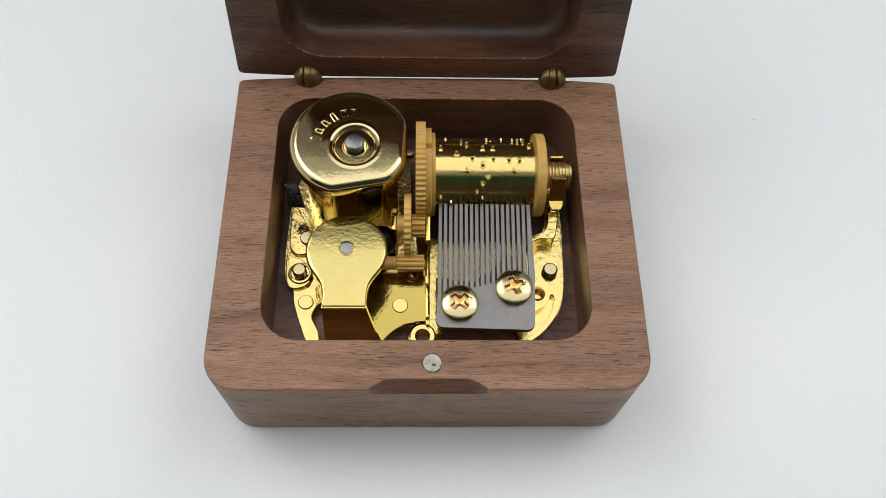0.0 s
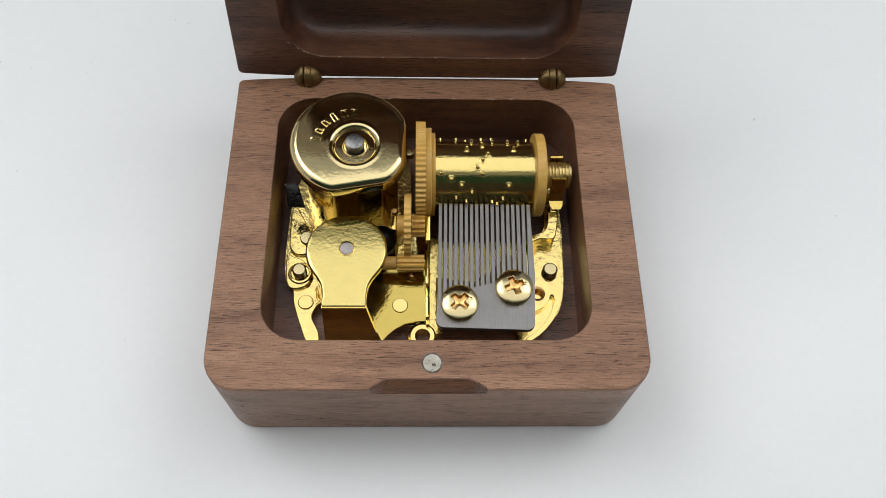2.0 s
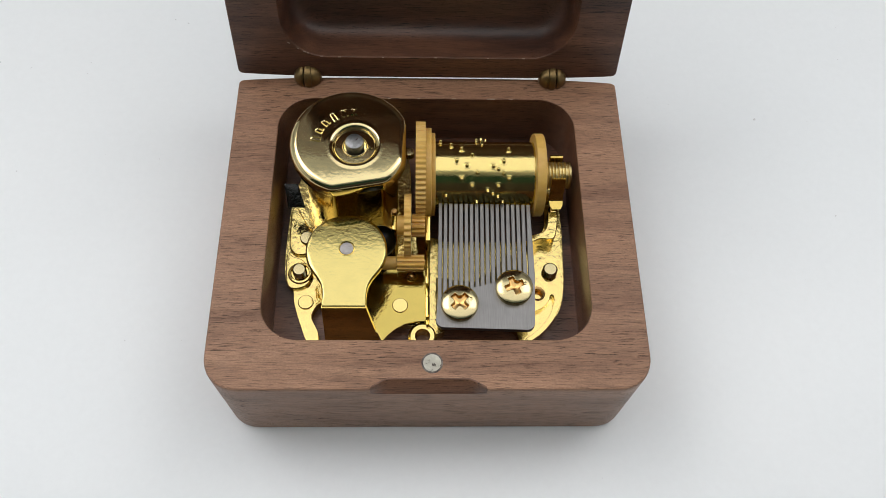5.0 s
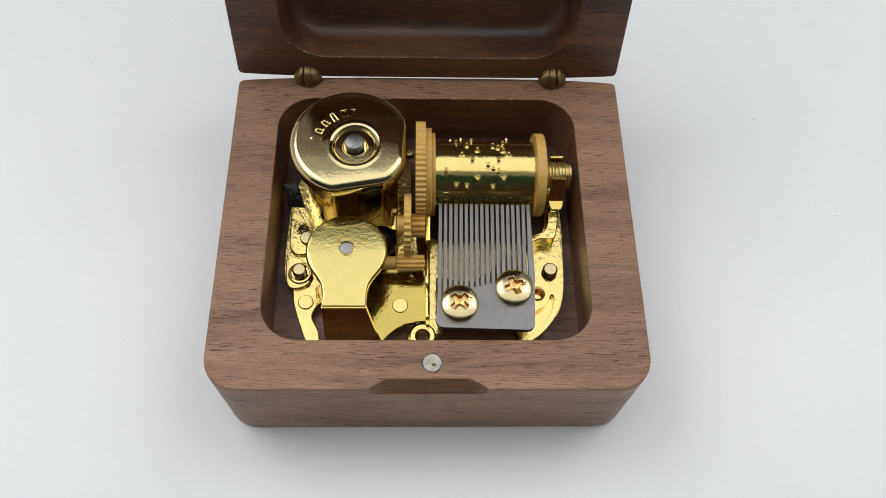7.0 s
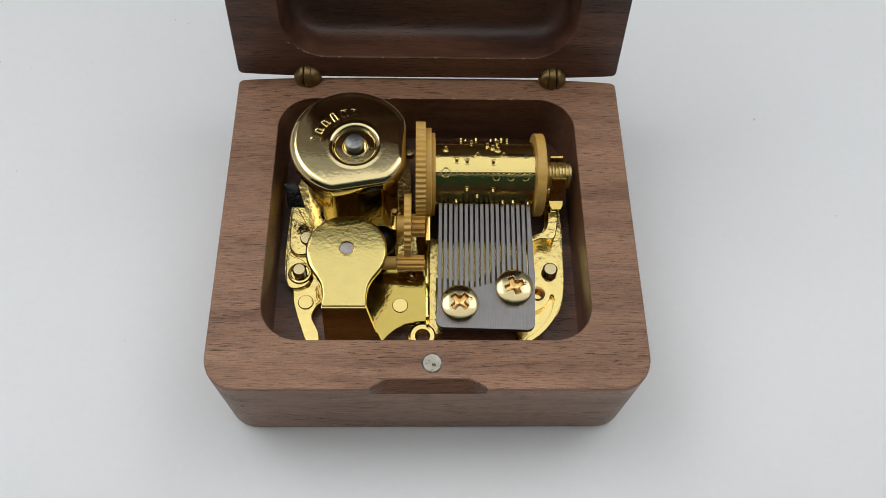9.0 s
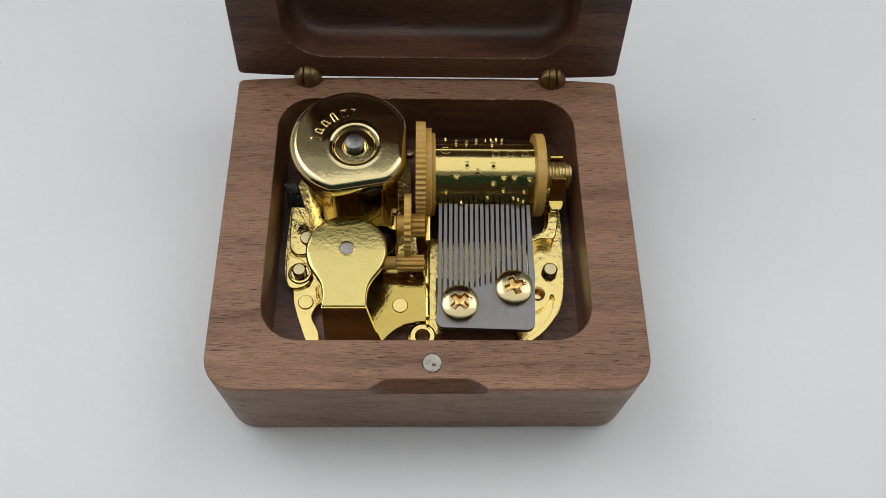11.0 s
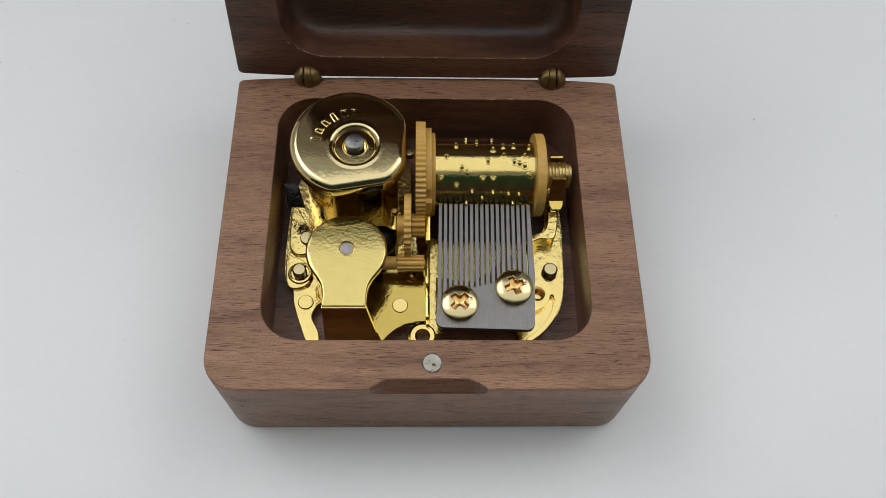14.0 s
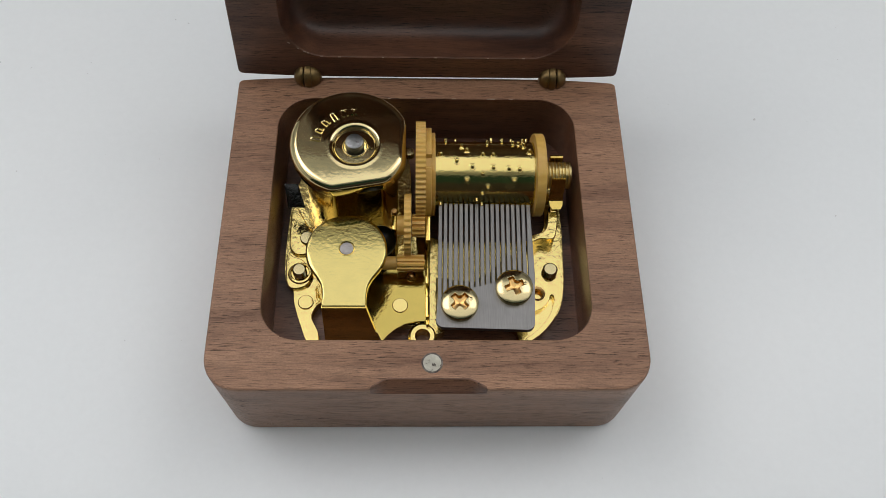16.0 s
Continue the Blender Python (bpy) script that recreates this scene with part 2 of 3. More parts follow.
def tube(path, r, n=10, into=None):
    bm = into or bmesh.new()
    pts = [Vector(p) for p in path]
    rings = []
    for i, p in enumerate(pts):
        d = (pts[min(i + 1, len(pts) - 1)] - pts[max(i - 1, 0)]).normalized()
        s = d.cross(Vector((0, 0, 1)))
        s = s.normalized() if s.length > 1e-4 else Vector((1, 0, 0))
        u = s.cross(d)
        rings.append([bm.verts.new(p + r * (math.cos(a) * s + math.sin(a) * u)) for a in [2 * math.pi * k / n for k in range(n)]])
    for a, b2 in zip(rings, rings[1:]):
        for k in range(n):
            j = (k + 1) % n
            bm.faces.new((a[k], a[j], b2[j], b2[k]))
    bm.faces.new(rings[0]), bm.faces.new(rings[-1])
    return bm


def gear(x0, x1, teeth, r_out, r_root, hole=0.8, into=None):
    """A spur gear on an axis along x, centred on y = z = 0."""
    bm = into or bmesh.new()
    outline = []
    for k in range(teeth):
        for f, r in ((0.0, r_root), (0.22, r_root), (0.4, r_out), (0.72, r_out), (0.9, r_root)):
            a = 2 * math.pi * (k + f) / teeth
            outline.append((r * math.cos(a), r * math.sin(a)))
    lo = [bm.verts.new((x0, y, z)) for y, z in outline]
    hi = [bm.verts.new((x1, y, z)) for y, z in outline]
    bm.faces.new(lo), bm.faces.new(hi)
    for i in range(len(lo)):
        j = (i + 1) % len(lo)
        bm.faces.new((lo[i], lo[j], hi[j], hi[i]))
    return bm


def arc(cx, cy, r, a0, a1, n=12):
    return [(cx + r * math.cos(radians(a0 + (a1 - a0) * k / n)), cy + r * math.sin(radians(a0 + (a1 - a0) * k / n))) for k in range(n + 1)]


def round_rect(x0, x1, y0, y1, r, n=8):
    """r: the four corner radii, from the front left corner counter-clockwise."""
    a, b2, c, d = r
    return (arc(x0 + a, y0 + a, a, 180, 270, n) + arc(x1 - b2, y0 + b2, b2, 270, 360, n)
            + arc(x1 - c, y1 - c, c, 0, 90, n) + arc(x0 + d, y1 - d, d, 90, 180, n))


def eased(pts, passes=2):
    """An outline with its corners cut round."""
    for _ in range(passes):
        out = []
        for i in range(len(pts)):
            (x0, y0), (x1, y1) = pts[i], pts[(i + 1) % len(pts)]
            out += [(0.78 * x0 + 0.22 * x1, 0.78 * y0 + 0.22 * y1), (0.22 * x0 + 0.78 * x1, 0.22 * y0 + 0.78 * y1)]
        pts = out
    return pts


def ray_ring(x0, x1, y0, y1, r, angles):
    """The outline of a rounded rectangle where rays from the middle meet it."""
    pts = round_rect(x0, x1, y0, y1, r, 24)
    out = []
    for a in angles:
        d = Vector((math.cos(a), math.sin(a)))
        best = None
        for i in range(len(pts)):
            p, q = Vector(pts[i]), Vector(pts[(i + 1) % len(pts)])
            e = q - p
            den = d.x * e.y - d.y * e.x
            if abs(den) < 1e-12:
                continue
            t = (p.x * e.y - p.y * e.x) / den
            u = (p.x * d.y - p.y * d.x) / den
            if t > 0 and -1e-6 <= u <= 1 + 1e-6:
                best = t if best is None else max(best, t)
        out.append((d.x * best, d.y * best))
    return out


def loft(rings, bm=None, first=True, last=True):
    bm = bm or bmesh.new()
    vs = [[bm.verts.new(p) for p in ring] for ring in rings]
    n = len(vs[0])
    for a, b2 in zip(vs, vs[1:]):
        for k in range(n):
            j = (k + 1) % n
            bm.faces.new((a[k], a[j], b2[j], b2[k]))
    if first:
        bm.faces.new(vs[0])
    if last:
        bm.faces.new(vs[-1])
    return bm


# ---- setting: white table surface and an unseen plain room added round it ----
def slab(name, x0, x1, y0, y1, z0, z1, material, label):
    ob = part(name, block(x0, x1, y0, y1, z0, z1), material, None, smooth=0)
    return tagged(ob, label, name.split("_")[0], kind="structure")


slab("table_surface", -2800, 2800, -1300, 3000, -30, 0, TABLE, "white satin laminate table surface with small specks")
# next two: unseen stand-ins for a dark figure, added to shape the reflections
slab("wall_front", -2850, 2850, -1350, -1300, -30, 1950, GREEN, "unseen dark green screen added behind the viewer to darken reflections")
slab("wall_dado", -2800, 2800, -1300, -1285, 0, 800, BROWN, "unseen dark brown band added low behind the viewer to darken reflections")
slab("wall_back", -2850, 2850, 3000, 3050, -30, 1950, PLASTER, "plain white painted wall behind the table")
slab("wall_left", -2850, -2800, -1300, 3000, -30, 1950, PLASTER, "plain white painted wall beside the table")
slab("wall_right", 2800, 2850, -1300, 3000, -30, 1950, PLASTER, "plain white painted wall beside the table")
slab("ceiling", -2850, 2850, -1350, 3050, 1950, 2000, PLASTER, "plain white painted ceiling over the table")

# ---- the wooden box ----
HW, HD, H, FLOOR = 40.0, 34.0, 25.3, 10.9
music_box = thing("music_box", (0, 0, 0), "open walnut music box with a hinged lid on a white table", "music box")


def notch(x):
    u = abs(x + 0.1)
    if u >= 10.6:
        return 0.0
    if u <= 6.6:
        return 1.0
    s = (10.6 - u) / 4.0
    return math.sin(s * math.pi / 2) ** 1.2


def box_body():
    angles = [2 * math.pi * k / 300 for k in range(300)]
    angles += [math.atan2(HD - o, s * HW) for s in (1, -1) for o in (0, 0.2, 0.5, 0.7, 1.0)]
    angles += [math.atan2(y, s * 31) for s in (1, -1) for y in (-24.5, -22, 28, 26)]
    angles = sorted(a % (2 * math.pi) for a in angles)

    def outer(inset, cut=0.0):
        pts = ray_ring(-HW - 0.2 + inset, HW + 0.2 - inset, -HD - 0.4 + inset, HD - inset,
                       (6.3 - inset, 6.3 - inset, 0.9, 0.9), angles)
        bow = [(0.75 - 1.0 * (abs(x) / 40) ** 4 if y > HD - 2.5 else 0) for x, y in pts]
        return [(x, y + k + (cut * notch(x) if y < -HD + 3 else 0)) for (x, y), k in zip(pts, bow)]

    def cavity(grow):
        return ray_ring(-30.9 - grow, 30.3 + grow, -25.0 - grow, 29.0 + grow, (7.2, 7.2, 7.2, 7.2), angles)

    def at(ring, z):
        return [(x, y, z) for x, y in ring]

    rings = [at(outer(0.5), 0), at(outer(0.25), 0.15), at(outer(0.1), 0.4), at(outer(0), 0.8),
             at(outer(0), 12), at(outer(0), 23.0), at(outer(0, 0.22), 23.25), at(outer(0, 0.7), 23.85), at(outer(0, 1.2), 24.5),
             at(outer(0.06, 1.62), H - 0.4), at(outer(0.2, 1.7), H - 0.14), at(outer(0.5, 1.72), H),
             at(cavity(0.2), H), at(cavity(0.05), H - 0.1), at(cavity(0), H - 0.35), at(cavity(0), 14),
             at(cavity(0), FLOOR)]
    return loft(rings)


body = part("body", box_body(), WALNUT, music_box, "walnut box body with a routed cavity and a thumb notch", smooth=28)
# faces of the cavity and notch take the shade-darkened walnut
body.data.materials.append(WALNUT_RECESS_SHADED)
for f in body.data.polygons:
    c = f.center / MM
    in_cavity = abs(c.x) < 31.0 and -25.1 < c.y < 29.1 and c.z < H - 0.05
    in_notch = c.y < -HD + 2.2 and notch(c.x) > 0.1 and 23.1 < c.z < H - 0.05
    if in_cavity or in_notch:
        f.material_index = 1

# sheet added over the routed floor; its dark walnut imitates the cavity's shade
part("floor_shade_sheet", prism(round_rect(-30.88, 30.28, -24.98, 28.98, (7.2,) * 4, 10), FLOOR - 0.2, FLOOR + 0.05), WALNUT_SHADED, music_box, "shade-darkened walnut sheet added over the cavity floor", smooth=30)
magnet = part("magnet", turned([(0, 0), (1.62, 0), (1.62, 0.05), (1.5, 0.1), (0.9, 0.12), (0, 0.11)], (0.6, -29.4, H), n=32), MAGNET, music_box, "round magnet with a chipped chalky white face")
part("glue_ring", turned([(1.6, 0.004), (1.66, 0.05), (1.85, 0.05), (1.95, 0.004)], (0.6, -29.4, H), n=32), GLUE, magnet)


def lid_mesh():
    """Inner face in the plane y = 0, hinge edge along z = 0, thickness towards +y."""
    angles = [2 * math.pi * k / 300 for k in range(300)]
    angles += [math.atan2(s2 * (34 - o), s * HW) for s in (1, -1) for s2 in (1, -1) for o in (0, 0.5, 1.0)]
    angles = sorted(a % (2 * math.pi) for a in angles)

    def outer(i):
        return ray_ring(-HW + i, HW - i, -34 + i, 34 - i, (0.9, 0.9, 6.3 - i, 6.3 - i), angles)

    def cavity(g):
        return ray_ring(-29.8 + g, 29.9 - g, -29.2 + g, 25 - g, (9 - min(g, 4),) * 4, angles)

    def at(ring, w):
        return [(x, w, y + 34 - (0.4 - 0.75 * (abs(x) / 40) ** 4 if y < -31 else 0)) for x, y in ring]

    rings = [at(outer(1.0), 17), at(outer(0.3), 16.6), at(outer(0), 15.8), at(outer(0), 0.3), at(outer(0.1), 0.1), at(outer(0.3), 0),
             at(cavity(-0.15), 0), at(cavity(0.02), 0.15), at(cavity(0.1), 0.6)]
    rings += [at(cavity(0.5), 4.2)]
    for k in range(1, 9):
        a = math.pi / 2 * k / 8
        rings.append(at(cavity(0.5 + 4.6 * (1 - math.cos(a))), 4.2 + 4.6 * math.sin(a)))
    return loft(rings)


LEAN = -13.86
lid_bm = lid_mesh()
bmesh.ops.transform(lid_bm, matrix=Matrix.Translation((0, 34.05, 26.45)) @ pose(0, 0, 0, LEAN, 0, 0), verts=lid_bm.verts[:])
lid = part("lid", lid_bm, WALNUT_SHADED, music_box, "shade-darkened walnut lid standing open, its inside hollowed", smooth=28)

# splinters lifted along the sawn edge of the hollow and of the cavity
rng = random.Random(7)
lid_pose = Matrix.Translation((0, 34.05, 26.45)) @ pose(0, 0, 0, LEAN, 0, 0)
for x in (-28.6, -26.9, -25.6, -24.9, -22.2, -18.5, -9.5, 1.5, 12.4, 19.8):
    z = 4.75 + max(0.0, -x - 20.8) ** 2 * 0.055
    w = rng.uniform(0.35, 0.9)
    chip = block(-w / 2, w / 2, -0.06, 0.05, -0.07, 0.07, 0.03)
    bmesh.ops.transform(chip, matrix=lid_pose @ Matrix.Translation((x, 0, z)) @ pose(0, 0, 0, 0, 25 if x < -24 else 0, 0), verts=chip.verts[:])
    part("splinter", chip, SPLINTER, lid)
for x in (-8.2, -2.0, 5.4, 12.9, 13.8, 17.5):
    w = rng.uniform(0.5, 1.3)
    part("splinter", block(x - w / 2, x + w / 2, 28.97, 29.16, H - 0.05, H + 0.05, 0.03), SPLINTER, body)



def hinge(x, flip):
    def prof(x0, x1):
        n, out = 7, []
        for k in range(n + 1):
            t = x0 + (x1 - x0) * k / n
            r = 2.7
            edge = abs(t) / 2.85
            r *= math.sqrt(max(0.0, 1 - edge ** 2.0 * 0.84))
            if k == 0 or k == n:
                r -= 0.12
            out.append((max(r, 0.02), t))
        return out
    c = (x, 34.3, 26.1)
    cuts = [(-2.85, -0.85), (-0.55, 0.85), (0.95, 2.85)]
    if flip:
        cuts = [(-b2, -a) for a, b2 in reversed(cuts)]
    hg = None
    for k, (a, b2) in enumerate(cuts):
        bm = turned(prof(a, b2), c, "x", 40)
        if hg is None:
            hg = part("barrel_hinge", turned([(0.9, -2.4), (0.9, 2.4)], c, "x", 24), OLD_BRASS, music_box, "antique brass barrel hinge with rounded ends", at=c)
        part("knuckle", bm, OLD_BRASS, hg)


hinge(-25.5, False)
hinge(26.4, True)

# ---- the movement ----
movement = thing("music_movement", (0, 0, FLOOR + 0.05), "gold-plated clockwork music movement, wound and playing in the box", "music movement")
PZ = 13.0
plate = [(-29.1, 9.5), (-29.5, -1.6), (-29.2, -6.3), (-28.6, -8.6), (-27.2, -9.4), (-26.9, -13), (-24.1, -20.4), (-23, -22.6), (-21.4, -22.6), (-21.5, -19.0), (-22.3, -17.4), (-23.3, -15.6), (-22.7, -13.6), (-21.0, -12.0), (-9.8, -12.0), (-9.8, -16.5), (-4.5, -17.3), (1.4, -17.5), (17.4, -17.5), (18.0, -21.2), (19.2, -20.6), (22.2, -19.1), (24.6, -17), (26.3, -14.6), (27.3, -12), (27.9, -8), (28.1, -3), (28.3, 4), (28.2, 17), (25, 17),
         (24.8, 5.5), (23.6, 3), (21, 1.4), (-3.6, 1.4), (-3.6, 24), (-9, 26.5), (-15, 27.3), (-21, 25.5), (-26, 21), (-28, 15)]
base = part("base_plate", prism(eased(plate), FLOOR, PZ, 0.25), GOLD_CAST, movement, "gold-plated cast base plate")
# raised parts of the casting
plateau = [(-28.79, 9.02), (-28.69, -0.24), (-28.03, -1.28), (-27.17, -2.06), (-25.09, -2.05), (-24.13, -0.75), (-23.55, 2.95), (-24.69, 4.28), (-25.73, 5.9), (-26.82, 7.93), (-27.37, 9.03)]
part("plateau", prism(eased(plateau), PZ - 0.5, PZ + 1.0, 0.3), GOLD_CAST, base)
seat = [(-28.9, -1.4), (-27.69, -2.6), (-25.81, -3.1), (-24.45, -4.5), (-23.63, -6.5), (-23.85, -8.5), (-25.36, -9.5), (-27.15, -9.77), (-28.5, -9.15), (-29.0, -4.74)]
part("boss", prism(eased(seat), PZ - 0.5, PZ + 1.0, 0.25), GOLD_CAST, base)
part("boss_rim", turned([(1.75, 0.4), (1.75, 1.25), (1.9, 1.4), (2.25, 1.35), (2.5, 0.9)], (-25.9, -6.4, PZ), n=36), GOLD_CAST, base)
part("rivet", turned([(1.55, -0.4), (1.55, 0.15), (1.4, 0.3), (0, 0.34)], (-24.5, -12.4, PZ), n=32), GOLD_CAST, base)
part("rivet", turned([(1.5, 0.1), (1.5, 1.5), (1.35, 1.7), (0, 1.73)], (-24.9, 1.5, PZ), n=32), BRASS_SCREW, base)
# raised rim of the casting, with a crescent pocket and a tapped hole
rim = [(27.54, 0.32), (27.64, -4.64), (27.55, -8.85), (26.78, -12.84), (25.04, -16.5), (22.6, -19.37), (19.7, -21.38), (18.59, -21.38), (19.07, -20.67), (20.81, -19.49), (22.95, -17.46), (24.45, -15.29), (25.44, -12.47),
       (25.3, -11.23), (24.63, -11.11), (24.31, -12.35), (23.19, -13.82), (21.08, -14.93), (19.4, -15.29), (19.4, -13.4)]
rim[-1] = (19.4, -11.4)
rim += [(22.0 + 1.3 * math.cos(radians(k)), -11.0 + 1.3 * math.sin(radians(k))) for k in range(198, 523, 18)]
rim += [(19.4, -10.6), (19.4, -7.22), (21.59, -4.67), (22.71, -3.5), (24.26, -2.97), (24.8, -1.93), (26.0, -1.4), (26.8, -0.22)]
part("rim", prism(eased(rim, 1), PZ - 0.4, PZ + 1.4, 0.07), GOLD_CAST, base)
thread = []
for k in range(6):
    thread += [(1.3, -1.4 + 0.5 * k), (1.12, -1.15 + 0.5 * k)]
thread += [(1.3, 1.42), (1.5, 1.48), (1.6, 1.38)]
part("tapped_hole", turned(thread, (22.0, -11.0, PZ), n=32, closed=False), RECESS_GOLD, base)
part("lug", turned([(1.3, -2.1), (1.3, 0.6), (1.5, 1.0), (2.3, 1.1), (2.8, 0.8), (2.9, 0.4), (2.9, -2.1)], (-1.1, -19.9, PZ), n=40, closed=False), GOLD_CAST, base)
part("lug_neck", prism(eased([(0.2, -18.2), (1.4, -19.6), (3.4, -19.0), (3.4, -16.2), (-2.4, -16.4), (-2.6, -17.4)]), FLOOR, PZ + 0.9, 0.3), GOLD_CAST, base)
# arm from the casting up to the cylinder's bearing
arm = [(25.1, 7.4), (24.9, 5.2), (24.65, 3.49), (23.85, 2.16), (20.99, 1.22), (20.3, -0.1), (20.89, -0.49), (22.94, 0.7), (24.67, 0.44), (26.21, 0.71), (26.93, 4.17), (27.12, 7.4)]
part("arm", prism(eased(arm), PZ - 0.5, 16.4, 0.3), GOLD_CAST, base)


def stud(x, y, r, h, threaded):
    prof = [(r, 0)]
    if threaded:
        k = 0.4
        while k < h - 0.5:
            prof += [(r, k), (r * 0.86, k + 0.2)]
            k += 0.4
    prof += [(r, h - 0.3), (r * 0.8, h), (0, h + 0.05)]
    return part("stud", turned(prof, (x, y, PZ), n=32), BRASS_SCREW, movement)


stud(-25.9, -6.4, 1.4, 2.9, True)
stud(24.75, -6.2, 1.5, 3.0, True)

# spring housing: a rounded cap with two flats over a narrower drum
CX, CY, CZ = -15.4, 14.6, 31.5
SX, SY = -14.45, 13.2


def cap_outline(grow):
    pts = []
    for k in range(180):
        a = 2 * math.pi * k / 180
        d = 12.0 + grow
        for fa, fd in ((0, 10.9), (-79.5, 10.8)):
            c = math.cos(a - radians(fa))
            if c > 0.2:
                d = min(d, (fd + grow) / c)
        pts.append((a, d))
    # soften the corners between arc and flats
    ds = [d for _, d in pts]
    for _ in range(2):
        ds = [(ds[i - 1] + 2 * ds[i] + ds[(i + 1) % len(ds)]) / 4 for i in range(len(ds))]
    return [(CX + d * math.cos(a), CY + d * math.sin(a)) for (a, _), d in zip(pts, ds)]


def cap_mesh():
    rings = [[(x, y, 13) for x, y in cap_outline(-1.7)], [(x, y, 27.6) for x, y in cap_outline(-1.7)],
             [(x, y, 28.2) for x, y in cap_outline(-1.3)]]
    bm = loft(rings)
    return bm


housing = part("spring_housing", cap_mesh(), GOLD, movement, "gold-plated spring barrel", smooth=40)
rings = [[(x, y, 28.1) for x, y in cap_outline(-0.5)], [(x, y, 28.2) for x, y in cap_outline(-0.1)], [(x, y, 28.4) for x, y in cap_outline(0.0)], [(x, y, 29.9) for x, y in cap_outline(0.0)]]
for k in range(1, 9):
    a = math.pi / 2 * k / 8
    rings.append([(x, y, 29.9 + 1.6 * math.sin(a)) for x, y in cap_outline(-1.6 * (1 - math.cos(a)))])


def circle(r, z, n=180):
    return [(SX + r * math.cos(2 * math.pi * k / n), SY + r * math.sin(2 * math.pi * k / n), z) for k in range(n)]


for r, dz in ((5.9, 0.0), (5.5, 0.01), (5.15, 0.03), (4.9, 0.03), (4.7, -0.02), (4.5, -0.14), (4.3, -0.34), (4.15, -0.6), (4.05, -0.85), (3.98, -0.9), (3.92, -0.82), (3.84, -0.82), (3.78, -0.9),
              (2.5, -0.9), (2.42, -0.75), (2.3, -0.7), (2.18, -0.78), (2.12, -2.5)):
    rings.append(circle(r, CZ + dz))
cap = part("cap", loft(rings), GOLD_CAP, housing, "polished pale gold cap with a raised ring", smooth=40)
shaft = part("winding_shaft", turned([(1.8, -3), (1.8, 0.8), (1.72, 1.02), (1.55, 1.1), (0, 1.08)], (SX, SY, CZ), n=40), SHAFT, movement,
             "dull grey winding shaft", at=(SX, SY, CZ))
part("scratch", block(SX + 0.1, SX + 0.3, SY + 0.25, SY + 0.95, CZ + 1.07, CZ + 1.1, 0.0), GLUE, shaft)
# the maker's mark, as plain raised bars on an arc
for a, w, h in ((170, 1.25, 2.0), (155, 1.2, 1.5), (139, 1.3, 1.5), (123, 1.2, 2.0), (107, 1.3, 1.7), (93, 1.2, 1.4)):
    r = 7.75
    bm = block(-w / 2, w / 2, h / 2 - 0.42, h / 2, -0.05, 0.28, 0.13)
    for off in (-w / 2 + 0.22, w / 2 - 0.22):
        block(off - 0.22, off + 0.22, -h / 2, h / 2 - 0.3, -0.05, 0.27, 0, bm)
    bmesh.ops.transform(bm, matrix=Matrix.Translation((SX + r * math.cos(radians(a)), SY + r * math.sin(radians(a)), CZ)) @ pose(0, 0, 0, 0, 0, a - 90), verts=bm.verts[:])
    part("raised_mark", bm, GOLD_CAP, cap)
part("dimple", turned([(0.22, -0.02), (0.3, 0.05), (0.4, 0.05), (0.46, -0.02)], (SX + 2.95, SY - 0.2, CZ - 0.9), n=20), GOLD_CAP, cap)

def tape():
    """A strip of film that droops from the housing."""
    rings = []
    for k in range(9):
        f = k / 8
        y, z = 9.6 - 3.9 * f, 22.3 - 2.6 * f ** 1.6
        x0, x1 = -29.07 + 0.6 * f, -26.4 + 1.4 * f
        curl = 0.35 * math.sin(f * math.pi)
        rings.append([(x0, y, z - curl), ((x0 + x1) / 2, y, z + 0.25), (x1, y, z - curl), (x1, y, z - curl - 0.18), ((x0 + x1) / 2, y, z + 0.05), (x0, y, z - curl - 0.18)])
    return loft(rings)


part("tape_tab", tape(), BLACK, movement, "black glossy tape tab that droops")
# governor bracket: a round-headed plate folded down at the front
GZ = 24.5


def governor():
    head = arc(-15.8, -6.1, 7.85, -36, 216, 48)
    left = [(-21.45, -11.65), (-20.75, -12.7), (-20.3, -13.7), (-20.05, -14.8), (-19.95, -16.2), (-19.95, -18.3)]
    right = [(-11.65, -18.3), (-11.65, -16.2), (-11.55, -14.8), (-11.3, -13.7), (-10.85, -12.7), (-10.15, -11.65)]
    outline = head + left + right

    def ring(scale, z):
        # the head droops a little towards the back
        pts = [(-15.8 + (x + 15.8) * scale, -10.5 + (y + 10.5) * scale) for x, y in outline]
        return [(x, y, z - 0.0055 * max(0.0, y + 8.0) ** 2) for x, y in pts]
    return loft([ring(1.0, GZ - 1.3), ring(1.0, GZ - 0.7), ring(0.992, GZ - 0.42), ring(0.978, GZ - 0.2), ring(0.958, GZ - 0.06), ring(0.935, GZ)]
                + [ring(f, GZ) for f in (0.85, 0.7, 0.55, 0.4, 0.25, 0.1, 0.02)])


gov_bm = governor()
gov = part("governor_plate", gov_bm, GOLD_PEEL, movement, "round-headed gold governor plate with rippled plating", smooth=60)
bm = bmesh.new()
front = [(-20.0, -18.45, GZ - 0.2), (-11.6, -18.45, GZ - 0.2), (-10.6, -19.1, 17), (-9.5, -19.7, FLOOR + 0.1), (-20.5, -19.7, FLOOR + 0.1), (-20.2, -19.1, 17)]
a = [bm.verts.new(p) for p in front]
b2 = [bm.verts.new((x, y + 0.9, z)) for x, y, z in front]
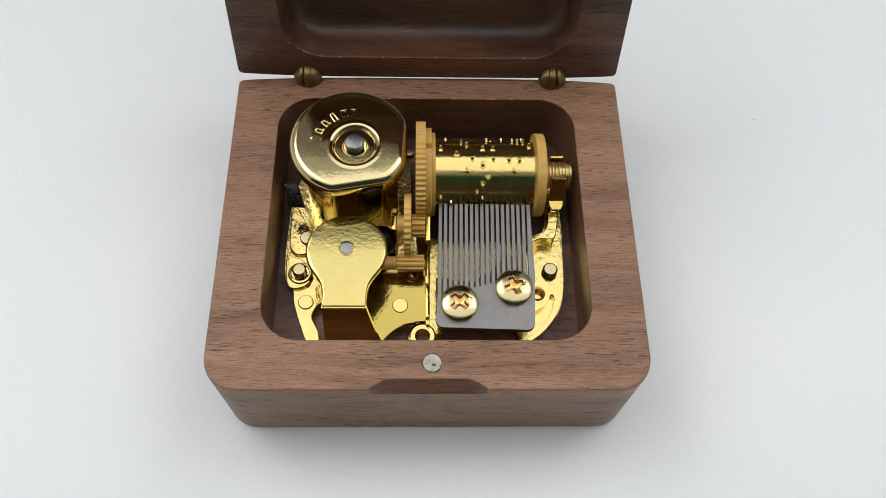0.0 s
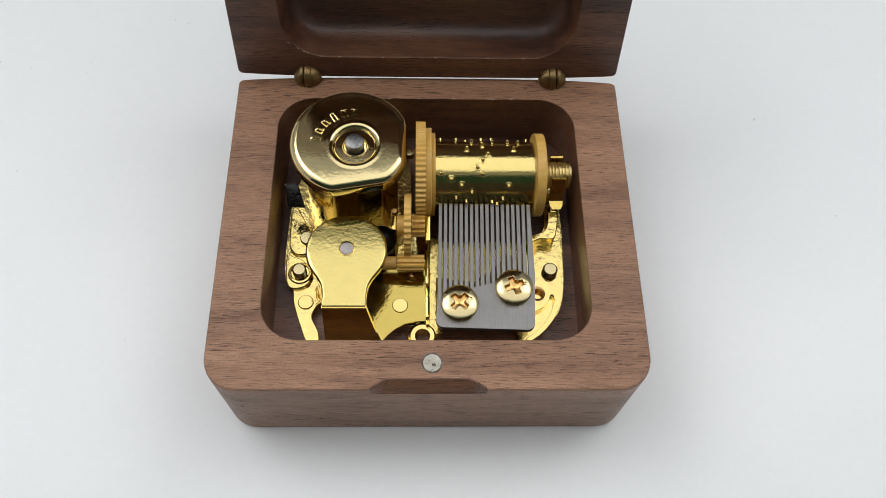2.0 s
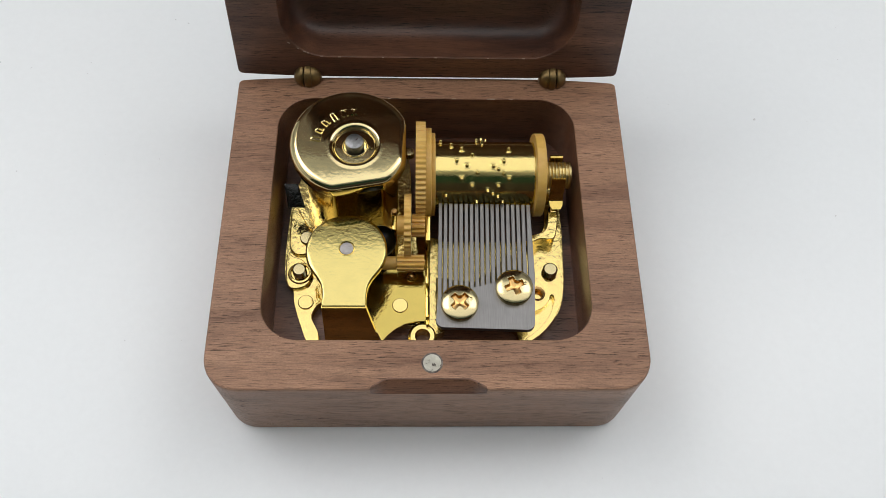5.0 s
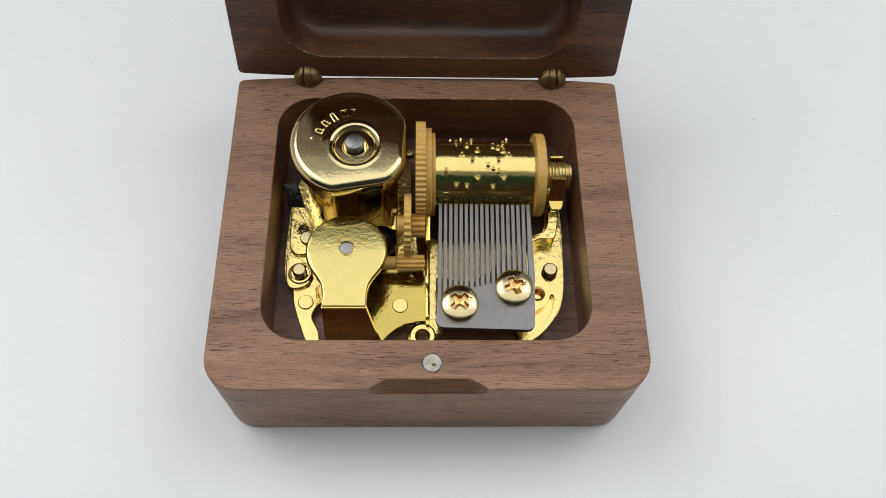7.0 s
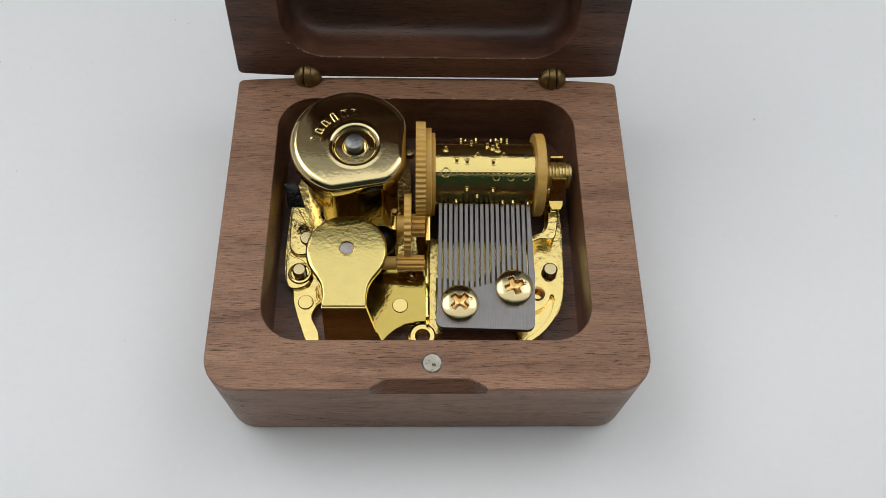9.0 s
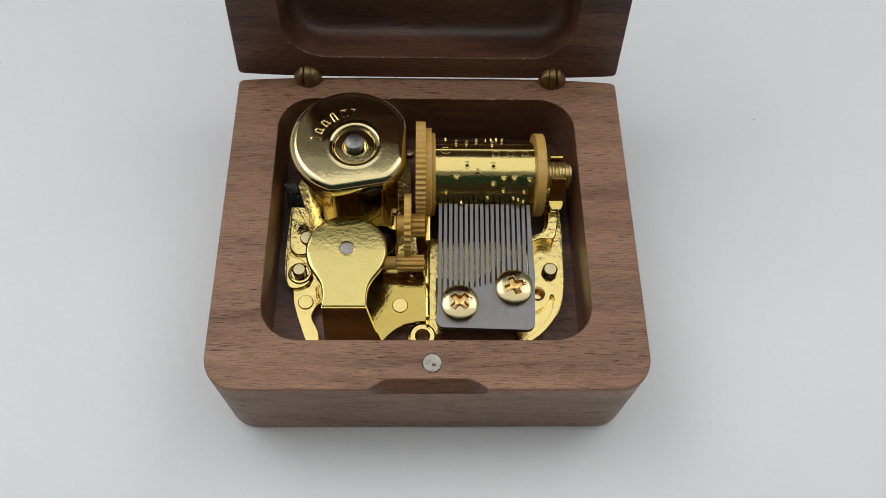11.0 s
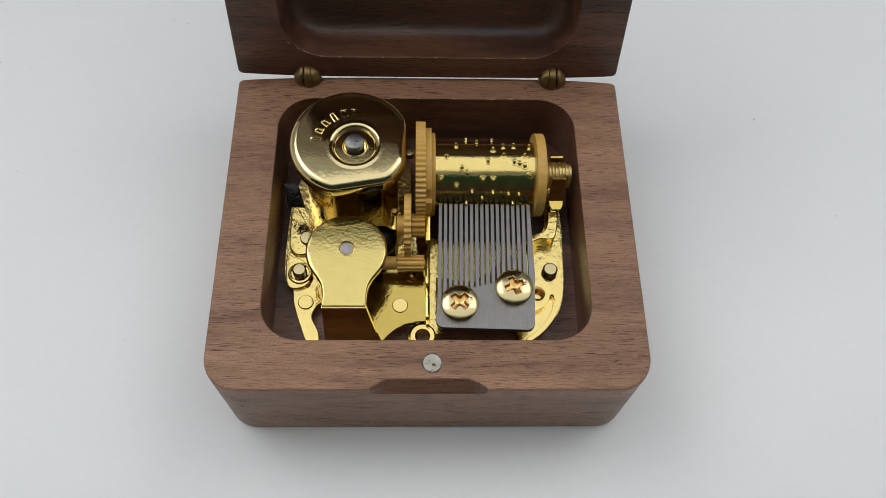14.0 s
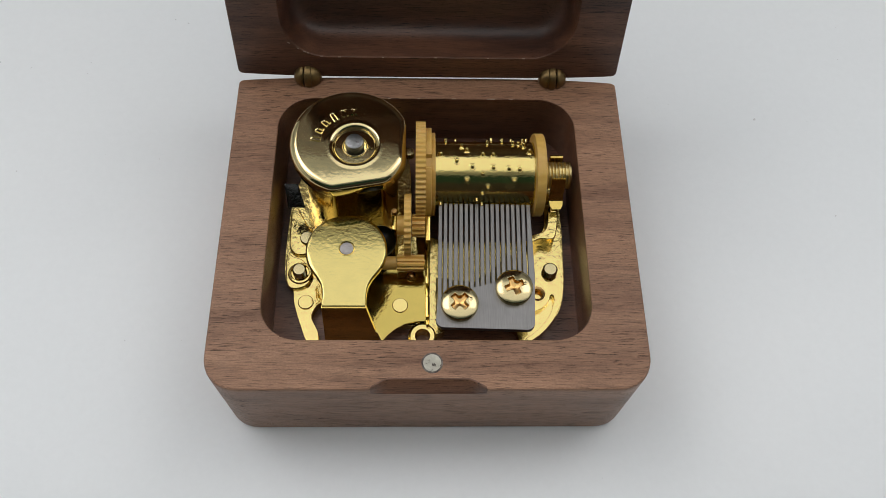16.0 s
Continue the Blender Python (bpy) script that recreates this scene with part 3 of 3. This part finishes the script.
bm.faces.new(a), bm.faces.new(b2)
for i in range(6):
    bm.faces.new((a[i], a[(i + 1) % 6], b2[(i + 1) % 6], b2[i]))
bmesh.ops.recalc_face_normals(bm, faces=bm.faces[:])
part("folded_leg", bevel(bm, 0.2), GOLD, gov)
fly = part("governor_axle", turned([(1.3, -0.4), (1.28, 0.06), (1.2, 0.1), (0, 0.1)], (-15.75, -6.1, GZ - 0.04), n=32), PALE_AXLE, movement, "pale grey axle end")
part("collar", turned([(1.28, -0.4), (1.3, 0.1), (1.42, 0.18), (1.56, 0.12), (1.62, -0.4)], (-15.75, -6.1, GZ - 0.04), n=32, closed=False), GOLD, fly)
part("governor_wing", turned([(1.2, 15.2), (2.6, 15.6), (3.1, 17.0), (3.1, 18.6), (2.4, 19.6), (0.8, 20.2), (0, 20.2)], (-9.6, -0.9, 0), "z", 32), BLUED, movement, "rounded blued steel governor weight")
# sheet frame under the gear train
sheet = [(-12.4, -8.6), (-7.8, -5.6), (-0.3, -6.0), (-0.3, -17.2), (-2.6, -17.3), (-4.5, -17.8), (-6.3, -18.8), (-7.7, -20.0), (-9.0, -21.5), (-9.9, -19.7), (-12.4, -18.0)]
frame_sheet = part("frame_sheet", prism(sheet, 14.2, 15.0, 0.2), GOLD_SHEET, movement, "polished gold sheet frame")
part("rivet", turned([(1.55, -0.3), (1.55, 0.1), (1.42, 0.22), (0, 0.25)], (-5.55, -13.9, 15.0), n=32), GOLD_CAST, frame_sheet)
part("ball_rivet", turned([(1.05, -0.1), (1.05, 0.15)] + [(0.95 * math.cos(radians(k)), 0.2 + 0.9 * math.sin(radians(k))) for k in (20, 40, 60, 80)] + [(0, 1.1)], (-3.4, -7.6, 15.0), n=28), RECESS_GOLD, frame_sheet)
side = part("side_plate", block(-0.65, 0.45, -3.2, 2.6, PZ, 22.4, 0.4), GOLD, movement, "upright gold side plate")
part("tab", block(-0.6, 0.35, -10.4, -6.6, PZ, 17.8, 0.35), GOLD, side)
part("tab", block(-0.55, 0.3, -17.2, -12.6, PZ, 17.0, 0.35), GOLD, side)
part("rail", block(-0.4, 0.2, -18.2, 1.4, PZ, 15.6, 0.2), GOLD, side)
post = part("bearing_post", block(-7.2, -6.2, -0.8, 2.6, PZ, 22.4, 0.35), GOLD, movement)
part("bush", turned([(0.6, -3.6), (0.6, 0.6), (0.5, 0.75), (0, 0.78)], (-6.9, 3.4, 21.9), "z", 20), RECESS_GOLD, post)

# ---- toothed comb ----
CT = 22.3
TIPY, x_first, pitch = 5.35, 2.45, 1.037


def comb_back():
    out = [(1.75, -14.9)]
    out += arc(1.4 + 1.5, -21.4 + 1.5, 1.5, 180, 270, 6) + arc(20.0 - 1.5, -21.9 + 1.5, 1.5, 270, 360, 6) + [(20.55, -10.1)]
    return prism(out, CT - 1.3, CT, 0.12)


comb = part("comb", comb_back(), STEEL, movement, "grey steel comb with eighteen tuned teeth")
for k in range(18):
    f = k / 17
    x = x_first + k * pitch
    xr = 2.1 + k * 1.035
    yr = -15.4 + f * 4.9
    bm = bmesh.new()
    wt, wr = 0.36, 0.37
    right = 20.55 if k == 17 else xr + wr
    ends = [(x - wt, TIPY - 0.25 * f), (x + wt, TIPY - 0.25 * f), (right, yr), (xr - wr, yr)]
    lo = [bm.verts.new((px, py, CT - (0.75 if i < 2 else 1.2))) for i, (px, py) in enumerate(ends)]
    hi = [bm.verts.new((px, py, CT - 0.02)) for px, py in ends]
    bm.faces.new(lo), bm.faces.new(hi)
    for i in range(4):
        bm.faces.new((lo[i], lo[(i + 1) % 4], hi[(i + 1) % 4], hi[i]))
    bmesh.ops.recalc_face_normals(bm, faces=bm.faces[:])
    bevel(bm, 0.05, 1)
    part("tooth", bm, STEEL, comb)
comb_seat = part("comb_seat", prism([(1.8, -15.6), (20.2, -10.6), (20.0, -18.2), (1.8, -18.2)], PZ, CT - 1.28, 0.1), GOLD_CAST, movement)
part("ledge", prism([(1.6, -7.5), (9, -8.5), (13, -6.0), (16, -2.5), (20.3, -1.5), (20.3, -14.2), (1.6, -14.2)], PZ - 0.3, PZ + 1.6, 0.3), GOLD_ROUGH_SHADED, comb_seat)


def screw(x, y, turn, name="comb_screw"):
    """Domed head with a cross recess."""
    bm = bmesh.new()
    R0, n, m = 3.55, 160, 44
    rings = []
    for i in range(m + 1):
        r = R0 * i / m
        ring = []
        for k in range(n if i else 1):
            a = 2 * math.pi * k / n
            u, v2 = r * math.cos(a), r * math.sin(a)
            z = 0.75 + 1.05 * math.sqrt(max(0, 1 - (0.94 * r / R0) ** 2))
            arm = 1.9
            s, t = sorted((abs(u), abs(v2)))
            # straight arms with rounded lands between them
            land = math.hypot(s - 1.5, t - 1.5) - 1.02
            inside = min(max(0.62 - s, min(land, 1.25 - t)), arm - t) / 0.2
            inside = max(0, min(1, inside))
            z -= inside * inside * (3 - 2 * inside) * (0.8 + 0.45 * max(0, 1 - r / 1.5))
            ring.append(bm.verts.new((u, v2, z)))
        rings.append(ring)
    skirt = [bm.verts.new((R0 * math.cos(2 * math.pi * k / n), R0 * math.sin(2 * math.pi * k / n), 0)) for k in range(n)]
    rings.append(skirt)
    for i in range(1, len(rings)):
        a, b2 = rings[i - 1], rings[i]
        for k in range(n):
            f = list(dict.fromkeys((a[k % len(a)], a[(k + 1) % n % len(a)], b2[(k + 1) % n], b2[k])))
            bm.faces.new(f)
    bm.faces.new(skirt)
    bmesh.ops.transform(bm, matrix=Matrix.Translation((x, y, CT)) @ pose(0, 0, 0, 0, 0, turn), verts=bm.verts[:])
    ob = part(name, bm, BRASS_SCREW, movement, "pale brass cross-head comb screw", smooth=70)
    # floor of the recess shows warmer metal
    ob.data.materials.append(RECESS_GOLD)
    for f in ob.data.polygons:
        c = f.center * 1000 - Vector((x, y, CT - FLOOR))
        if c.xy.length < 2.1 and c.z < 1.35 and f.normal.z > 0.1:
            f.material_index = 1
    part("dimple", turned([(0.2, -0.05), (0.34, 0.08), (0.26, 0.14), (0, 0.15)], (x + 2.15 * math.cos(radians(12)), y + 2.15 * math.sin(radians(12)), CT + 1.56), n=16), BRASS_SCREW, ob)


screw(5.85, -16.75, 45)
screw(16.3, -13.5, 22)

# ---- pinned cylinder with its gear: turns about x ----
AY, AZ = 12.3, 22.0
SPIN = 360 / 16.7
axis = (11.0, AY, AZ)


def drum_mesh():
    n, r = 240, 6.75
    seam = radians(228)
    rings = []
    for x in (1.2, 21.7):
        ring = []
        for k in range(n):
            a = seam + 2 * math.pi * k / n
            rr = r + (0.1 if k == 0 else 0)
            ring.append((x, AY - rr * math.cos(a), AZ + rr * math.sin(a)))
        rings.append(ring)
    return loft(rings)


cylinder = part("pinned_cylinder", drum_mesh(), GOLD_DRUM, movement, "gold-plated cylinder set with small pins", at=axis, smooth=40)


def on_axis(bm):
    bmesh.ops.translate(bm, verts=bm.verts[:], vec=(0, AY, AZ))
    return bm


part("drive_gear", on_axis(gear(-2.55, -0.6, 64, 10.75, 10.42)), PLASTIC, cylinder, "amber plastic drive gear", smooth=65)


def notched_hub():
    """A disc with one gap in its rim."""
    def ring(x, r):
        out = []
        for k in range(144):
            a = 360 * k / 144
            rr = r - (1.0 if 82 < a < 97 else 0)
            out.append((x, AY - rr * math.cos(radians(a)), AZ + rr * math.sin(radians(a))))
        return out
    return loft([ring(-0.6, 9.4), ring(-0.5, 9.5), ring(0.5, 9.5), ring(0.6, 9.4)])


part("gear_hub", notched_hub(), PLASTIC, cylinder, "amber plastic hub with a gap in its rim")
part("gear_hub", turned([(8.45, 0.6), (8.5, 0.7), (8.5, 1.25), (8.4, 1.35)], (0, AY, AZ), "x", 72), PLASTIC, cylinder, "amber plastic hub")
part("flange", turned([(5.5, 21.3), (8.3, 21.3), (8.5, 21.45), (8.5, 23.1), (8.3, 23.3), (3, 23.3)], (0, AY, AZ), "x", 96), PLASTIC, cylinder, "amber plastic end flange")

PIN = [(0.82, -0.06), (0.72, 0.04), (0.62, 0.06), (0.5, 0.03), (0.4, 0.06), (0.33, 0.16), (0.3, 0.3), (0.29, 0.72), (0.22, 0.82), (0.1, 0.87), (0, 0.88)]
# where the pins of each tooth stand, in degrees round the cylinder
TUNE = ("15 106", "146 270", "5", "94 172 246 331", "126 301 355", "61 116 195 244 323", "84 289 342", "25 183 257 311",
        "14 38 72 106", "49 137 280", "83 106 161 194 243 274 322", "269 289 317", "149 170 257 310 330", "81 301 354",
        "61 136 171", "80 133", "129 148", "113 168")
first_pin = None
for k, tones in enumerate(TUNE):
    x = 2.42 + k * 1.0385
    for tone in tones.split():
        a = radians(float(tone) + 2.5)
        at = Vector((x, AY - 6.72 * math.cos(a), AZ + 6.72 * math.sin(a)))
        turn = Euler((math.pi / 2 - a, 0, 0))
        if first_pin is None:
            bm = turned(PIN, (0, 0, 0), "z", 14)
            first_pin = part("pin", bm, GOLD_DRUM, cylinder, at=(0, 0, 0), smooth=50)
            first_pin.location = (at - Vector(axis)) * MM
            first_pin.rotation_euler = turn
        else:
            again(first_pin, "pin", at, turn)
# stamped rings beside the seam
for x, deg, s in ((3.4, 227, 1.35), (13.4, 219.5, 1.0), (16.3, 219.5, 1.0), (19.2, 219.5, 1.0)):
    a = radians(deg)
    at = Vector((x, AY - 6.74 * math.cos(a), AZ + 6.74 * math.sin(a)))
    bm = turned([(0.55 * s, -0.1), (0.6 * s, 0.04), (0.68 * s, 0.07), (0.76 * s, 0.04), (0.8 * s, -0.1)], (0, 0, 0), "z", 24)
    ob = part("stamped_ring", bm, GOLD_DRUM, cylinder, at=(0, 0, 0), smooth=60)
    ob.location = (at - Vector(axis)) * MM
    ob.rotation_euler = Euler((math.pi / 2 - a, 0, 0))

# row of small punch marks along the seam
tick = None
for k in range(18):
    a = radians(226.0)
    at = Vector((2.42 + k * 1.0385, AY - 6.74 * math.cos(a), AZ + 6.74 * math.sin(a)))
    turn = Euler((math.pi / 2 - a, 0, 0))
    if tick is None:
        tick = part("punch_mark", turned([(0.22, -0.04), (0.2, 0.03), (0.1, 0.08), (0, 0.09)], (0, 0, 0), "z", 10), GOLD_DRUM, cylinder, at=(0, 0, 0), smooth=60)
        tick.location, tick.rotation_euler = (at - Vector(axis)) * MM, turn
    else:
        again(tick, "punch_mark", at, turn)

# ribbed bearing at the far end of the axle, and the clip that holds it
prof = [(1.2, 23.2), (2.4, 23.5)]
k = 23.8
while k < 28.6:
    prof += [(2.72, k), (2.8, k + 0.1), (2.8, k + 0.32), (2.72, k + 0.42), (2.58, k + 0.5), (2.6, k + 0.56)]
    k += 0.68
prof += [(2.75, 28.7), (2.5, 29.0), (0.6, 29.05)]
part("ribbed_bearing", turned(prof, (0, AY, AZ), "x", 40), GOLD_SATIN, movement, "ribbed gold axle bearing")


def bent_clip():
    """A strip that runs down over the bearing and ends in a rounded tongue."""
    path = [(AY - 2.2, 24.0), (AY - 2.9, 22.6), (AY - 3.35, 20.5), (AY - 3.6, 19.4), (AY - 4.2, 18.7), (AY - 5.2, 18.5), (AY - 5.9, 18.2)]
    rings = []
    for k, (y, z) in enumerate(path):
        h = 1.4 if k < 5 else (1.3 if k == 5 else 0.85)
        rings.append([(26.5 - h, y, z), (26.5 + h, y, z), (26.5 + h, y + 0.6, z - 0.25), (26.5 - h, y + 0.6, z - 0.25)])
    return bevel(loft(rings), 0.12, 2, 50)


clip = part("bearing_clip", bent_clip(), GOLD, movement, "bent gold clip holding the bearing")
part("lip", block(25.0, 27.8, AY + 2.85, AY + 3.6, PZ + 4, 24.2, 0.25), GOLD, clip)
part("stem", block(25.3, 26.9, AY - 6.2, AY - 4.2, PZ - 1, 17.6, 0.3), GOLD_CAST, clip)

# ---- gear train between the cylinder and the governor ----
G2Y, G2Z = 0.6, 21.5
pin_gear = part("train_gear", gear(-4.75, -3.4, 32, 6.35, 5.95), PLASTIC, movement, "amber plastic train gear on a pinion", at=(-4.1, 0, 0), smooth=65)
bm = turned([(2.0, -6.2), (2.0, -4.8)], (0, 0, 0), "x", 24)
part("hub", bm, PLASTIC, pin_gear)
part("pinion", gear(-3.3, -0.7, 12, 2.35, 1.7), PLASTIC, pin_gear, smooth=20)
pin_gear.location = Vector((-4.1, G2Y, G2Z - FLOOR)) * MM
W2Y, W2Z = -6.3, 18.6
worm_gear = part("worm_shaft", turned([(1.35, -9.2), (1.35, -6.3), (0.6, -6.3), (0.6, -0.6)], (0, 0, 0), "x", 28), PLASTIC, movement, "amber plastic governor pinion shaft", at=(-4, 0, 0), smooth=30)
part("pinion", gear(-6.2, -0.8, 10, 1.65, 1.2), PLASTIC, worm_gear, smooth=20)
worm_gear.location = Vector((-4, W2Y, W2Z - FLOOR)) * MM
part("axle_cap", turned([(1.05, 0), (1.05, 1.2), (0.9, 1.35), (0, 1.4)], (-3.9, AY + 3.2, 24.3), n=28), BRASS_SCREW, movement, "pale brass axle cap")


def motions():
    def spin(ob, per_second, step):
        x, y, z = ob.location
        n = int(math.ceil(16.0 / step))
        rows = []
        for k in range(n + 1):
            t = min(16.0, k * step)
            rows.append((t, pose(x, y, z, per_second * t, 0, 0)))
        walk(ob, rows)
    x, y, z = shaft.location
    walk(shaft, [(t, pose(x, y, z, 0, 0, -6.0 * t)) for t in (0.0, 4.0, 8.0, 12.0, 16.0)])
    spin(cylinder, -SPIN, 1.0)
    spin(pin_gear, SPIN * 72 / 12, 0.4)
    spin(worm_gear, -SPIN * 72 / 12 * 4, 0.1)


motions()
